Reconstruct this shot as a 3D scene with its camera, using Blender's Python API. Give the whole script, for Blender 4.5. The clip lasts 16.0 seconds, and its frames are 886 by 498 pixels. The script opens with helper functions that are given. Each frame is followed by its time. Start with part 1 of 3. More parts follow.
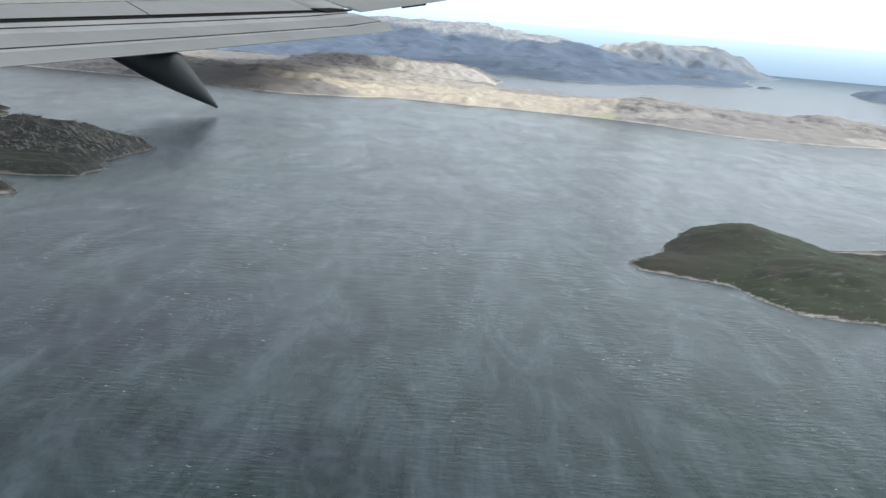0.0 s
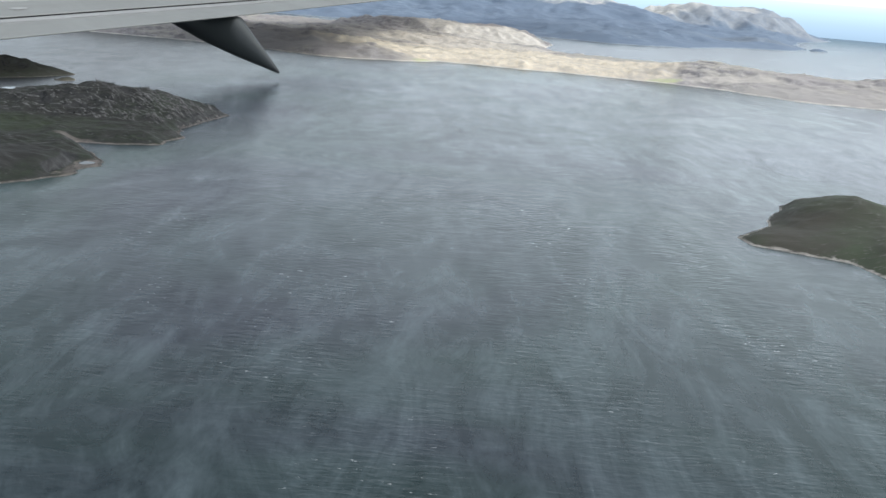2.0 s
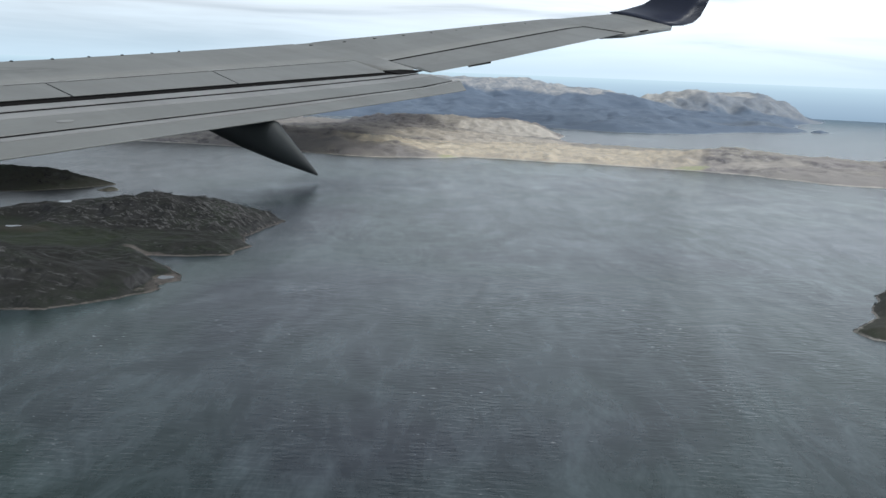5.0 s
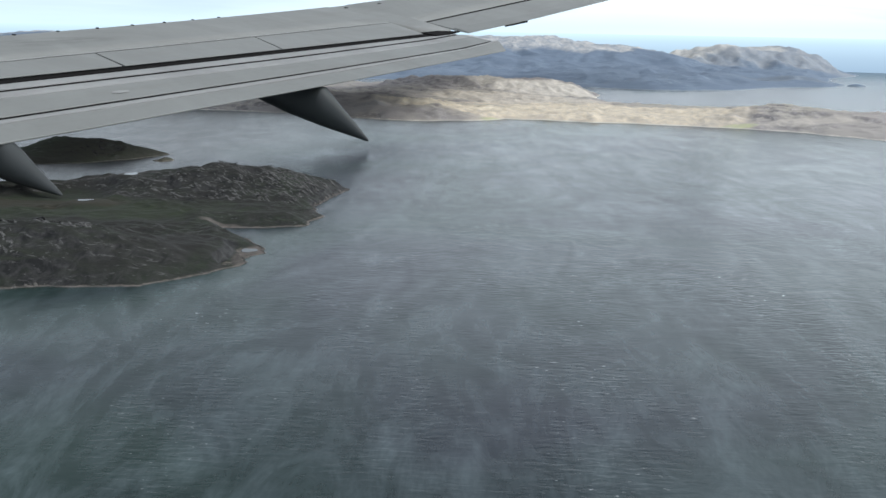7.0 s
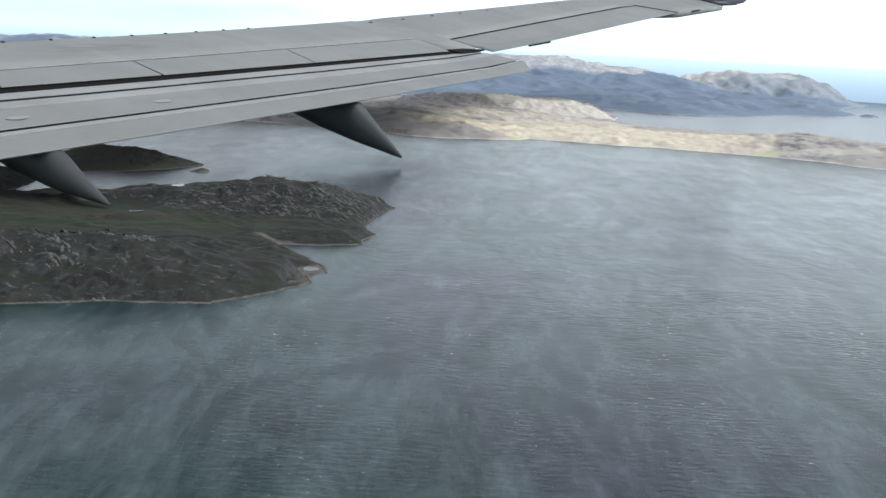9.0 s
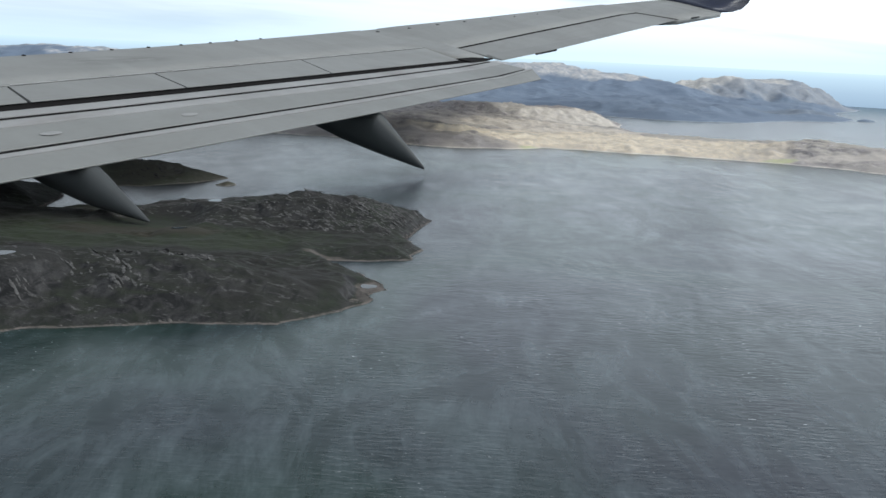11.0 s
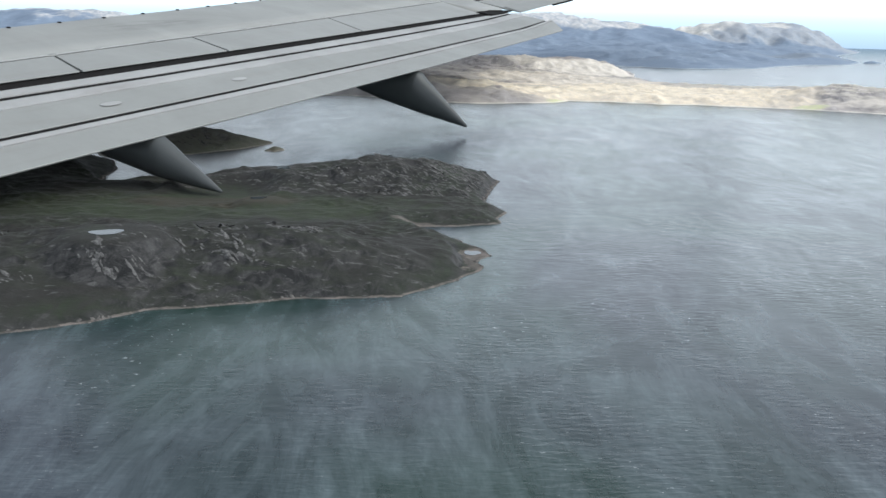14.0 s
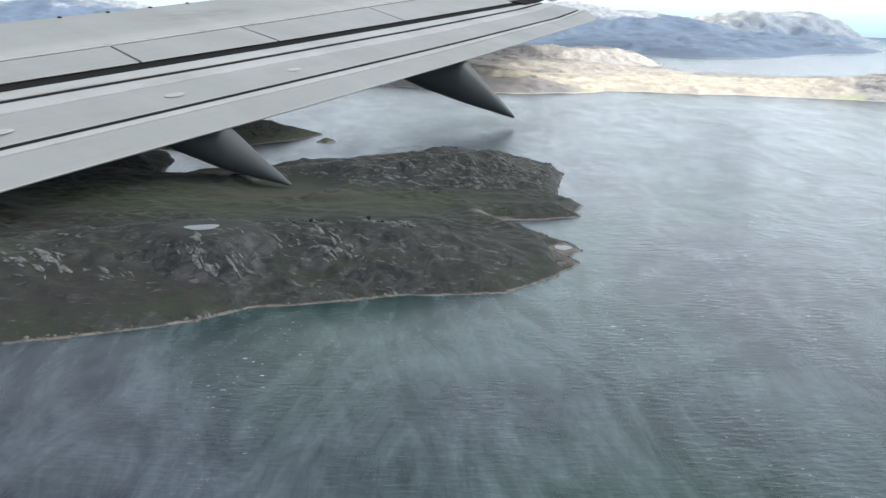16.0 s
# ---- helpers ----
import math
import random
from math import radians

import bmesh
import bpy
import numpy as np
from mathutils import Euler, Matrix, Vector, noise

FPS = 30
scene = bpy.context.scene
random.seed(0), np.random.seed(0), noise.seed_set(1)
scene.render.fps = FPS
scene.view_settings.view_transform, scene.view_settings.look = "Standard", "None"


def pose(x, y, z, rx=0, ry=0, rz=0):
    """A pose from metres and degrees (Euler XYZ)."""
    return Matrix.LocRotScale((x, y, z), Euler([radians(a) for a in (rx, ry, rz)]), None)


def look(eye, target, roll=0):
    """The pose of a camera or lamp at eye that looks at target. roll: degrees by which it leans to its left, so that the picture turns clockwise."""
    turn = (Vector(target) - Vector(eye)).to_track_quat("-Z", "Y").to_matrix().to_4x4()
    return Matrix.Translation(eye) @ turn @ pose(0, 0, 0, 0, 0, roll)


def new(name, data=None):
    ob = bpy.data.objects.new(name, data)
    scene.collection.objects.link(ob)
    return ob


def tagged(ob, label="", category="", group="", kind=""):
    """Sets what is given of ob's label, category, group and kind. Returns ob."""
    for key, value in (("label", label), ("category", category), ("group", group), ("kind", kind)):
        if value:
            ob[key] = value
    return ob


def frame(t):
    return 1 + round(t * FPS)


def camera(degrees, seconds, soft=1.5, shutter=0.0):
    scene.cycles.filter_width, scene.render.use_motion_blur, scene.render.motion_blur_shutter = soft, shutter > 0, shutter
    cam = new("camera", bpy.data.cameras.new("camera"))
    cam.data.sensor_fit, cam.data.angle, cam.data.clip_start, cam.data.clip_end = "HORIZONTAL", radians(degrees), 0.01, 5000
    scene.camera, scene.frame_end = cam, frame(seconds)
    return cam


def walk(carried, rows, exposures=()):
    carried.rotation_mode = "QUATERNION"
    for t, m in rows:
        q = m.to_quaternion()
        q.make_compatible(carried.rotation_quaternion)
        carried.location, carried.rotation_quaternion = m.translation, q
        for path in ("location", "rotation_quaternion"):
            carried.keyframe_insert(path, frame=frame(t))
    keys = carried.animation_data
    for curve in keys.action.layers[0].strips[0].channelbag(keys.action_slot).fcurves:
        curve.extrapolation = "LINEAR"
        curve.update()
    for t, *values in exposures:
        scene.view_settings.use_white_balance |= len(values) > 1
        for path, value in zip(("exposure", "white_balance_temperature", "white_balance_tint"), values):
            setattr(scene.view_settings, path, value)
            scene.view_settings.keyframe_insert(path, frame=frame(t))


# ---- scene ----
# A view over a northern fjord: one sheet of water, islands, a far coast and mountains.
# x runs against the flight, y away from the camera, z up from the water.


def aim(x, y, z, yaw, pitch, roll):
    """A camera pose: yaw to the left of +y, pitch up, roll, in degrees."""
    turn = Matrix.Rotation(radians(yaw), 4, "Z") @ Matrix.Rotation(radians(90 + pitch), 4, "X")
    return Matrix.Translation((x, y, z)) @ turn @ Matrix.Rotation(radians(roll), 4, "Z")


cam = camera(51.05, 16.0)
PATH = [
    (0, aim(189.07, -59.22, 147.72, -2.439, -13.939, 4.492)),
    (0.5, aim(177.55, -53.68, 147.04, -2.546, -14.099, 4.428)),
    (1, aim(166.05, -48.47, 146.52, -2.285, -14.996, 4.406)),
    (1.5, aim(154.54, -43.59, 146.14, -1.536, -15.846, 3.941)),
    (2, aim(143.04, -39.02, 145.90, -0.749, -16.318, 4.281)),
    (2.5, aim(131.52, -34.74, 145.79, -0.709, -15.433, 4.661)),
    (3, aim(120.00, -30.71, 145.79, -0.752, -12.927, 4.107)),
    (3.2, aim(115.38, -29.16, 145.82, -0.798, -11.598, 3.763)),
    (5.3, aim(66.65, -15.03, 146.98, -0.908, -10.740, 2.017)),
    (5.5, aim(61.97, -13.84, 147.14, -0.843, -11.034, 1.863)),
    (6, aim(50.24, -10.98, 147.63, -0.653, -11.968, 1.771)),
    (6.5, aim(38.48, -8.25, 148.15, -0.344, -12.646, 1.232)),
    (7, aim(26.63, -5.61, 148.69, 0.055, -13.183, 1.080)),
    (7.5, aim(14.74, -3.06, 149.28, 0.253, -13.007, 1.085)),
    (8, aim(2.78, -0.56, 149.86, 0.026, -12.915, 1.390)),
    (8.5, aim(-9.26, 1.88, 150.46, -0.158, -12.641, 1.930)),
    (9, aim(-21.38, 4.31, 151.04, -0.292, -12.270, 2.993)),
    (9.2, aim(-26.25, 5.27, 151.28, -0.345, -12.031, 3.316)),
    (11.3, aim(-78.30, 15.74, 153.37, -1.246, -11.829, 2.594)),
    (11.5, aim(-83.36, 16.79, 153.53, -1.228, -12.078, 2.576)),
    (12, aim(-96.07, 19.50, 153.87, -1.103, -12.478, 2.291)),
    (12.5, aim(-108.91, 22.33, 154.11, -1.189, -12.863, 2.046)),
    (13, aim(-121.87, 25.29, 154.29, -1.349, -13.612, 1.705)),
    (13.5, aim(-134.94, 28.41, 154.36, -1.673, -14.204, 1.492)),
    (14, aim(-148.16, 31.71, 154.33, -2.243, -14.618, 1.018)),
    (14.5, aim(-161.53, 35.21, 154.18, -2.493, -14.860, 0.565)),
    (15, aim(-175.04, 38.93, 153.91, -2.206, -14.974, 0.667)),
    (15.5, aim(-188.69, 42.90, 153.48, -1.745, -15.478, 0.697)),
    (16, aim(-202.50, 47.11, 152.92, -2.045, -15.236, 0.935)),
]
EXPOSURES = [(t, stops, 6080, 6.5) for t, stops in ((0, 0.62), (1, 0.56), (2.5, 0.77), (3, 0.74), (5.5, 0.03), (6, 0.16), (7, 0.44), (9, 0.62), (11.5, 0.30), (12.5, 0.44), (14, 0.88), (15, 0.97), (16, 1.09))]
walk(cam, PATH, EXPOSURES)

# ---- world and sun ----
SUN_ELEVATION, SUN_AZIMUTH = radians(36), radians(95)


def build_world():
    world = bpy.data.worlds.new("world")
    scene.world = world
    world.use_nodes = True
    nt = world.node_tree
    nt.nodes.clear()
    out = nt.nodes.new("ShaderNodeOutputWorld")
    mix = nt.nodes.new("ShaderNodeMixShader")
    clear = nt.nodes.new("ShaderNodeBackground")
    cloud = nt.nodes.new("ShaderNodeBackground")
    sky = nt.nodes.new("ShaderNodeTexSky")
    sky.sky_type, sky.sun_disc = "NISHITA", False
    sky.dust_density, sky.ozone_density = 0.3, 3.0
    sky.sun_elevation, sky.sun_rotation = SUN_ELEVATION, SUN_AZIMUTH
    haze = nt.nodes.new("ShaderNodeMix")
    haze.data_type = "RGBA"
    haze.inputs[6].default_value = (6.3, 7.6, 8.6, 1)
    nt.links.new(sky.outputs[0], haze.inputs[7])
    nt.links.new(haze.outputs[2], clear.inputs[0])
    clear.inputs[1].default_value = 0.10
    coord = nt.nodes.new("ShaderNodeTexCoord")
    mapping = nt.nodes.new("ShaderNodeMapping")
    mapping.inputs["Scale"].default_value = (1.6, 1.6, 17.0)
    nt.links.new(coord.outputs["Generated"], mapping.inputs[0])
    noise_a = nt.nodes.new("ShaderNodeTexNoise")
    noise_a.inputs["Scale"].default_value, noise_a.inputs["Detail"].default_value = 1.6, 6
    noise_a.inputs["Distortion"].default_value = 0.4
    nt.links.new(mapping.outputs[0], noise_a.inputs["Vector"])
    cover = nt.nodes.new("ShaderNodeValToRGB")
    cover.color_ramp.elements[0].position, cover.color_ramp.elements[1].position = 0.32, 0.54
    cover.color_ramp.elements[0].color = (0.42, 0.42, 0.42, 1)
    nt.links.new(noise_a.outputs[0], cover.inputs[0])
    tone = nt.nodes.new("ShaderNodeValToRGB")
    tone.color_ramp.elements[0].position, tone.color_ramp.elements[0].color = 0.40, (0.95, 0.97, 1.0, 1)
    tone.color_ramp.elements[1].position, tone.color_ramp.elements[1].color = 0.68, (0.36, 0.385, 0.42, 1)
    nt.links.new(noise_a.outputs[0], tone.inputs[0])
    nt.links.new(tone.outputs[0], cloud.inputs[0])
    split = nt.nodes.new("ShaderNodeSeparateXYZ")
    nt.links.new(coord.outputs["Generated"], split.inputs[0])
    rise = nt.nodes.new("ShaderNodeMapRange")
    rise.inputs["From Min"].default_value, rise.inputs["From Max"].default_value = 0.04, 0.55
    rise.inputs["To Min"].default_value, rise.inputs["To Max"].default_value = 1.46, 0.66
    nt.links.new(split.outputs[2], rise.inputs["Value"])
    # the cloud is brighter on the sun's side
    side = nt.nodes.new("ShaderNodeMapRange")
    side.interpolation_type = "SMOOTHSTEP"
    side.inputs["From Min"].default_value, side.inputs["From Max"].default_value = -0.6, 0.6
    side.inputs["To Min"].default_value, side.inputs["To Max"].default_value = 0.62, 1.22
    nt.links.new(split.outputs[0], side.inputs["Value"])
    glare = nt.nodes.new("ShaderNodeMath")
    glare.operation = "MULTIPLY"
    nt.links.new(rise.outputs[0], glare.inputs[0])
    nt.links.new(side.outputs[0], glare.inputs[1])
    nt.links.new(glare.outputs[0], cloud.inputs[1])
    thin = nt.nodes.new("ShaderNodeMapRange")
    thin.inputs["From Min"].default_value, thin.inputs["From Max"].default_value = 0.05, 0.45
    nt.links.new(split.outputs[2], thin.inputs["Value"])
    nt.links.new(thin.outputs[0], haze.inputs[0])
    low = nt.nodes.new("ShaderNodeMapRange")
    low.inputs["From Min"].default_value, low.inputs["From Max"].default_value = 0.008, 0.075
    low.inputs["To Min"].default_value, low.inputs["To Max"].default_value = 0.12, 1.0
    nt.links.new(split.outputs[2], low.inputs["Value"])
    share = nt.nodes.new("ShaderNodeMath")
    share.operation = "MULTIPLY"
    nt.links.new(cover.outputs[0], share.inputs[0])
    nt.links.new(low.outputs[0], share.inputs[1])
    nt.links.new(share.outputs[0], mix.inputs[0])
    nt.links.new(clear.outputs[0], mix.inputs[1])
    nt.links.new(cloud.outputs[0], mix.inputs[2])
    nt.links.new(mix.outputs[0], out.inputs[0])


build_world()
sun = new("sun", bpy.data.lights.new("sun", "SUN"))
sun.data.energy, sun.data.angle, sun.data.color = 1.5, radians(30), (1.0, 0.95, 0.87)
sun.matrix_world = look(
    (300 * math.sin(SUN_AZIMUTH) * 3, 300 * math.cos(SUN_AZIMUTH) * 3, 900 * math.tan(SUN_ELEVATION)), (0, 0, 0))


# ---- materials ----
class Mat:
    """Short hand for a node material."""

    def __init__(self, name):
        self.m = bpy.data.materials.new(name)
        self.m.use_nodes = True
        self.t = self.m.node_tree
        self.p = self.t.nodes["Principled BSDF"]
        self.pos = self.t.nodes.new("ShaderNodeNewGeometry")

    def n(self, kind, **values):
        node = self.t.nodes.new(kind)
        for key, value in values.items():
            node.inputs[key.replace("_", " ")].default_value = value
        return node

    def link(self, a, b):
        self.t.links.new(a, b)

    def place(self, scale=(1, 1, 1), turn=0.0, local=False):
        mapping = self.n("ShaderNodeMapping")
        mapping.inputs["Scale"].default_value = scale
        mapping.inputs["Rotation"].default_value = (0, 0, radians(turn))
        source = self.t.nodes.new("ShaderNodeTexCoord").outputs["Object"] if local else self.pos.outputs["Position"]
        self.link(source, mapping.inputs[0])
        return mapping.outputs[0]

    def noise(self, vector, scale, detail=5.0, rough=0.55, distortion=0.0):
        node = self.n("ShaderNodeTexNoise", Scale=scale, Detail=detail, Roughness=rough, Distortion=distortion)
        self.link(vector, node.inputs["Vector"])
        return node.outputs[0]

    def ramp(self, value, stops):
        node = self.n("ShaderNodeValToRGB")
        ramp = node.color_ramp
        while len(ramp.elements) < len(stops):
            ramp.elements.new(0.5)
        for e, (at, color) in zip(ramp.elements, stops):
            e.position = at
            e.color = (*color, 1) if isinstance(color, tuple) else (color, color, color, 1)
        self.link(value, node.inputs[0])
        return node.outputs[0]

    def mix(self, factor, a, b, mode="MIX"):
        node = self.t.nodes.new("ShaderNodeMix")
        node.data_type, node.blend_type = "RGBA", mode
        for value, socket in ((factor, node.inputs[0]), (a, node.inputs[6]), (b, node.inputs[7])):
            if isinstance(value, tuple):
                socket.default_value = (*value, 1)
            elif isinstance(value, (int, float)):
                socket.default_value = value
            else:
                self.link(value, socket)
        return node.outputs[2]

    def math(self, op, a, b=0.0):
        node = self.t.nodes.new("ShaderNodeMath")
        node.operation = op
        for value, socket in ((a, node.inputs[0]), (b, node.inputs[1])):
            if isinstance(value, (int, float)):
                socket.default_value = value
            else:
                self.link(value, socket)
        return node.outputs[0]

    def bump(self, height, strength, distance, after=None):
        node = self.n("ShaderNodeBump", Strength=strength, Distance=distance)
        self.link(height, node.inputs["Height"])
        if after is not None:
            self.link(after, node.inputs["Normal"])
        return node.outputs[0]

    def finish(self, color, rough, normal=None):
        for value, name in ((color, "Base Color"), (rough, "Roughness"), (normal, "Normal")):
            if isinstance(value, tuple):
                self.p.inputs[name].default_value = (*value, 1)
            elif isinstance(value, (int, float)):
                self.p.inputs[name].default_value = value
            elif value is not None:
                self.link(value, self.p.inputs[name])
        return self.m


def water_material():
    m = Mat("fjord_water")
    wide = m.noise(m.place((1, 1, 1), 10), 0.0035, 4, 0.5, 0.8)
    streak = m.noise(m.place((1, 0.30, 1), 20), 0.036, 7, 0.66, 2.4)
    veil = m.noise(m.place((1, 0.42, 1), -22), 0.012, 7, 0.64, 2.6)
    fine = m.noise(m.place((1, 0.42, 1), -8), 0.15, 6, 0.70, 1.5)
    body = m.ramp(wide, [(0.38, (0.008, 0.027, 0.021)), (0.60, (0.010, 0.015, 0.025))])
    blow = m.math("MULTIPLY", m.ramp(streak, [(0.42, 0.0), (0.74, 1.0)]), m.ramp(fine, [(0.34, 0.42), (0.68, 1.0)]))
    blow = m.math("ADD", m.math("MULTIPLY", blow, 0.7), m.math("MULTIPLY", m.ramp(veil, [(0.42, 0.0), (0.74, 1.0)]), 0.6))
    color = m.mix(m.math("MULTIPLY", blow, 0.155), body, (0.53, 0.64, 0.70))
    caps = m.noise(m.place((0.5, 1.3, 1), 12), 0.42, 3, 0.6)
    gust = m.noise(m.place((1, 0.5, 1)), 0.016, 4)
    cap = m.math("MULTIPLY", m.ramp(caps, [(0.665, 0.0), (0.725, 1.0)]), m.ramp(gust, [(0.50, 0.0), (0.64, 1.0)]))
    color = m.mix(m.math("MULTIPLY", cap, 0.75), color, (0.75, 0.77, 0.78))
    wave = m.noise(m.place((0.34, 1.0, 1), 24), 0.37, 2, 0.5, 0.3)
    cross = m.noise(m.place((0.9, 0.8, 1), -24), 0.15, 4, 0.6, 0.6)
    swell = m.noise(m.place((0.4, 1.0, 1), 8), 0.085, 3, 0.5, 0.6)
    rough = m.ramp(gust, [(0.38, 0.12), (0.62, 1.0)])
    dapple = m.math("ADD", m.math("MULTIPLY", wave, 0.9), m.math("MULTIPLY", cross, 0.40))
    normal = m.bump(m.math("MULTIPLY", dapple, rough), 0.38, 0.9, m.bump(swell, 0.07, 1.8))
    m.p.inputs["IOR"].default_value = 1.33
    return m.finish(color, m.ramp(blow, [(0.0, 0.262), (0.9, 0.205)]), normal)


def land_material(name, rock_dark, rock_light, plants, grass, strand, grain=0.12, shore=0.5, steep=(0.72, 0.95), green=0.6, hollow=0.0, tops=None, cover_sun_zones=None):
    m = Mat(name)
    big = m.noise(m.place(), grain * 0.10, 5, 0.6, 0.6)
    mid = m.noise(m.place((1, 0.5, 1.3), 28), grain, 6, 0.65, 0.8)
    strata = m.noise(m.place((0.45, 1.5, 1.0), -24), grain * 1.6, 5, 0.7, 0.7)
    small = m.noise(m.place(), grain * 7, 4, 0.7)
    stone = m.mix(m.ramp(mid, [(0.40, 0.0), (0.70, 0.6)]), rock_dark, rock_light)
    ledge = m.math("MULTIPLY", m.ramp(strata, [(0.57, 0.0), (0.65, 1.0)]), m.ramp(big, [(0.36, 0.15), (0.56, 1.0)]))
    stone = m.mix(ledge, stone, rock_light)
    stone = m.mix(m.ramp(small, [(0.35, 0.0), (0.75, 0.6)]), stone, rock_dark)
    cover = m.mix(m.ramp(big, [(green - 0.10, 0.0), (green + 0.10, 1.0)]), plants, grass)
    height = m.t.nodes.new("ShaderNodeSeparateXYZ")
    m.link(m.pos.outputs["Position"], height.inputs[0])
    if hollow:
        low = m.math("ADD", m.math("DIVIDE", height.outputs[2], hollow * 2), m.math("MULTIPLY", m.math("SUBTRACT", big, 0.5), 1.2))
        cover = m.mix(m.math("MULTIPLY", m.ramp(low, [(0.30, 1.0), (0.55, 0.0)]), m.ramp(mid, [(0.38, 1.0), (0.62, 0.1)])), cover, grass)
    cover = m.mix(m.ramp(small, [(0.35, 0.0), (0.8, 0.7)]), cover, plants)
    split = m.t.nodes.new("ShaderNodeSeparateXYZ")
    m.link(m.pos.outputs["Normal"], split.inputs[0])
    flat = m.ramp(split.outputs[2], [(steep[0], 0.0), (steep[1], 1.0)])
    flat = m.math("MULTIPLY", flat, m.ramp(ledge, [(0.1, 1.0), (0.6, 0.1)]))
    color = m.mix(flat, stone, cover)
    # Zones of ground cover; the pale coast and mountain ones are painted sunlight.
    for mx, my, width, depth, zone_tone in cover_sun_zones or ():
        zone = m.math("ADD", m.math("POWER", m.math("ABSOLUTE", m.math("DIVIDE", m.math("SUBTRACT", height.outputs[0], mx), width)), 2.0),
            m.math("POWER", m.math("ABSOLUTE", m.math("DIVIDE", m.math("SUBTRACT", height.outputs[1], my), depth)), 2.0))
        zone = m.math("ADD", zone, m.math("MULTIPLY", m.math("SUBTRACT", big, 0.5), 3.2 if width > 60 else 0.9))
        patch = m.math("MULTIPLY", m.ramp(m.math("DIVIDE", zone, 2.0), [(0.35, 1.0), (0.62, 0.0)]), m.ramp(mid, [(0.30, 1.0), (0.70, 0.35)]))
        color = m.mix(patch, color, zone_tone)
    # High ground gets a paler tone: sunlight on the tops, put into the colour.
    if tops:
        level, pale = tops
        high = m.math("ADD", m.math("DIVIDE", height.outputs[2], level * 2), m.math("MULTIPLY", m.math("SUBTRACT", big, 0.5), 1.1))
        color = m.mix(m.math("MULTIPLY", m.ramp(high, [(0.46, 0.0), (0.58, 1.0)]), m.ramp(mid, [(0.35, 0.25), (0.65, 1.0)])), color, pale)
    edge = m.math("ADD", height.outputs[2], m.math("MULTIPLY", m.math("SUBTRACT", mid, 0.5), shore * 3))
    beach = m.math("MULTIPLY", m.ramp(m.math("DIVIDE", edge, shore * 2), [(0.35, 1.0), (0.55, 0.0)]), m.ramp(strata, [(0.38, 0.25), (0.60, 1.0)]))
    color = m.mix(beach, color, strand)
    normal = m.bump(strata, 0.6, 0.10 / grain, m.bump(small, 0.4, 0.05 / grain))
    return m.finish(color, 0.9, normal)


WATER = water_material()
NEAR_LAND = land_material("near_island_rock", (0.0080, 0.0080, 0.0082), (0.112, 0.107, 0.104), (0.0130, 0.0120, 0.0088), (0.018, 0.028, 0.0105), (0.16, 0.135, 0.12), hollow=7.5, steep=(0.80, 0.985), green=0.59, cover_sun_zones=[(-350, 712, 200, 45, (0.021, 0.030, 0.011)), (-300, 730, 70, 22, (0.028, 0.021, 0.012)), (-105, 597, 8, 26, (0.125, 0.105, 0.092)), (-143, 686, 18, 5, (0.13, 0.112, 0.10))], shore=0.75)
# Island tones made paler here to offset the shade under the wing.
LIFTED_ISLE_LAND = land_material("lagoon_isle_heath_lifted", (0.075, 0.071, 0.066), (0.36, 0.345, 0.325), (0.125, 0.12, 0.092), (0.11, 0.145, 0.078), (0.34, 0.30, 0.26), green=0.54, shore=0.75)
GREEN_LAND = land_material("green_island_turf", (0.040, 0.038, 0.032), (0.19, 0.18, 0.155), (0.052, 0.047, 0.034), (0.050, 0.068, 0.033), (0.46, 0.42, 0.37), green=0.51, shore=1.0, cover_sun_zones=[(524, 600, 33, 13, (0.46, 0.42, 0.37))])
# Sun breaking through cloud is painted into the brightest tan zones of this coast.
COAST_LAND = land_material("far_coast_heath_sunlit", (0.235, 0.215, 0.215), (0.72, 0.66, 0.63), (0.40, 0.36, 0.345), (0.50, 0.455, 0.38), (0.78, 0.72, 0.64), grain=0.065, shore=1.3, green=0.52, steep=(0.90, 0.99),
    cover_sun_zones=[(300, 1730, 300, 190, (0.87, 0.74, 0.56)), (170, 2010, 190, 90, (0.74, 0.655, 0.55)), (690, 2030, 230, 90, (0.80, 0.70, 0.58)), (120, 1625, 34, 16, (0.55, 0.57, 0.30)), (520, 1560, 30, 10, (0.56, 0.58, 0.32)), (260, 2215, 190, 95, (0.80, 0.73, 0.64)), (0, 1735, 150, 34, (0.90, 0.79, 0.62)), (-10, 1630, 90, 40, (0.33, 0.305, 0.30)), (-190, 1700, 140, 70, (0.44, 0.405, 0.39)), (740, 1440, 190, 70, (0.43, 0.39, 0.36)), (940, 1415, 60, 22, (0.62, 0.56, 0.50)), (640, 1560, 80, 24, (0.60, 0.54, 0.48))])
# Air haze gives the blue, sunlight the pale patches: both painted in here.
MOUNTAIN = land_material("far_mountain_painted_haze", (0.18, 0.23, 0.305), (0.29, 0.345, 0.42), (0.19, 0.24, 0.32), (0.23, 0.285, 0.36), (0.42, 0.46, 0.50), grain=0.03, shore=1.5, tops=(92, (0.66, 0.63, 0.60)), cover_sun_zones=[(1230, 3950, 480, 260, (0.40, 0.41, 0.43)), (980, 3900, 200, 110, (0.74, 0.70, 0.64)), (1280, 3960, 130, 70, (0.66, 0.63, 0.59)), (1100, 3080, 170, 60, (0.25, 0.285, 0.33))])


# ---- ground forms ----
def lattice(seed):
    return np.random.RandomState(seed).rand(256, 256)


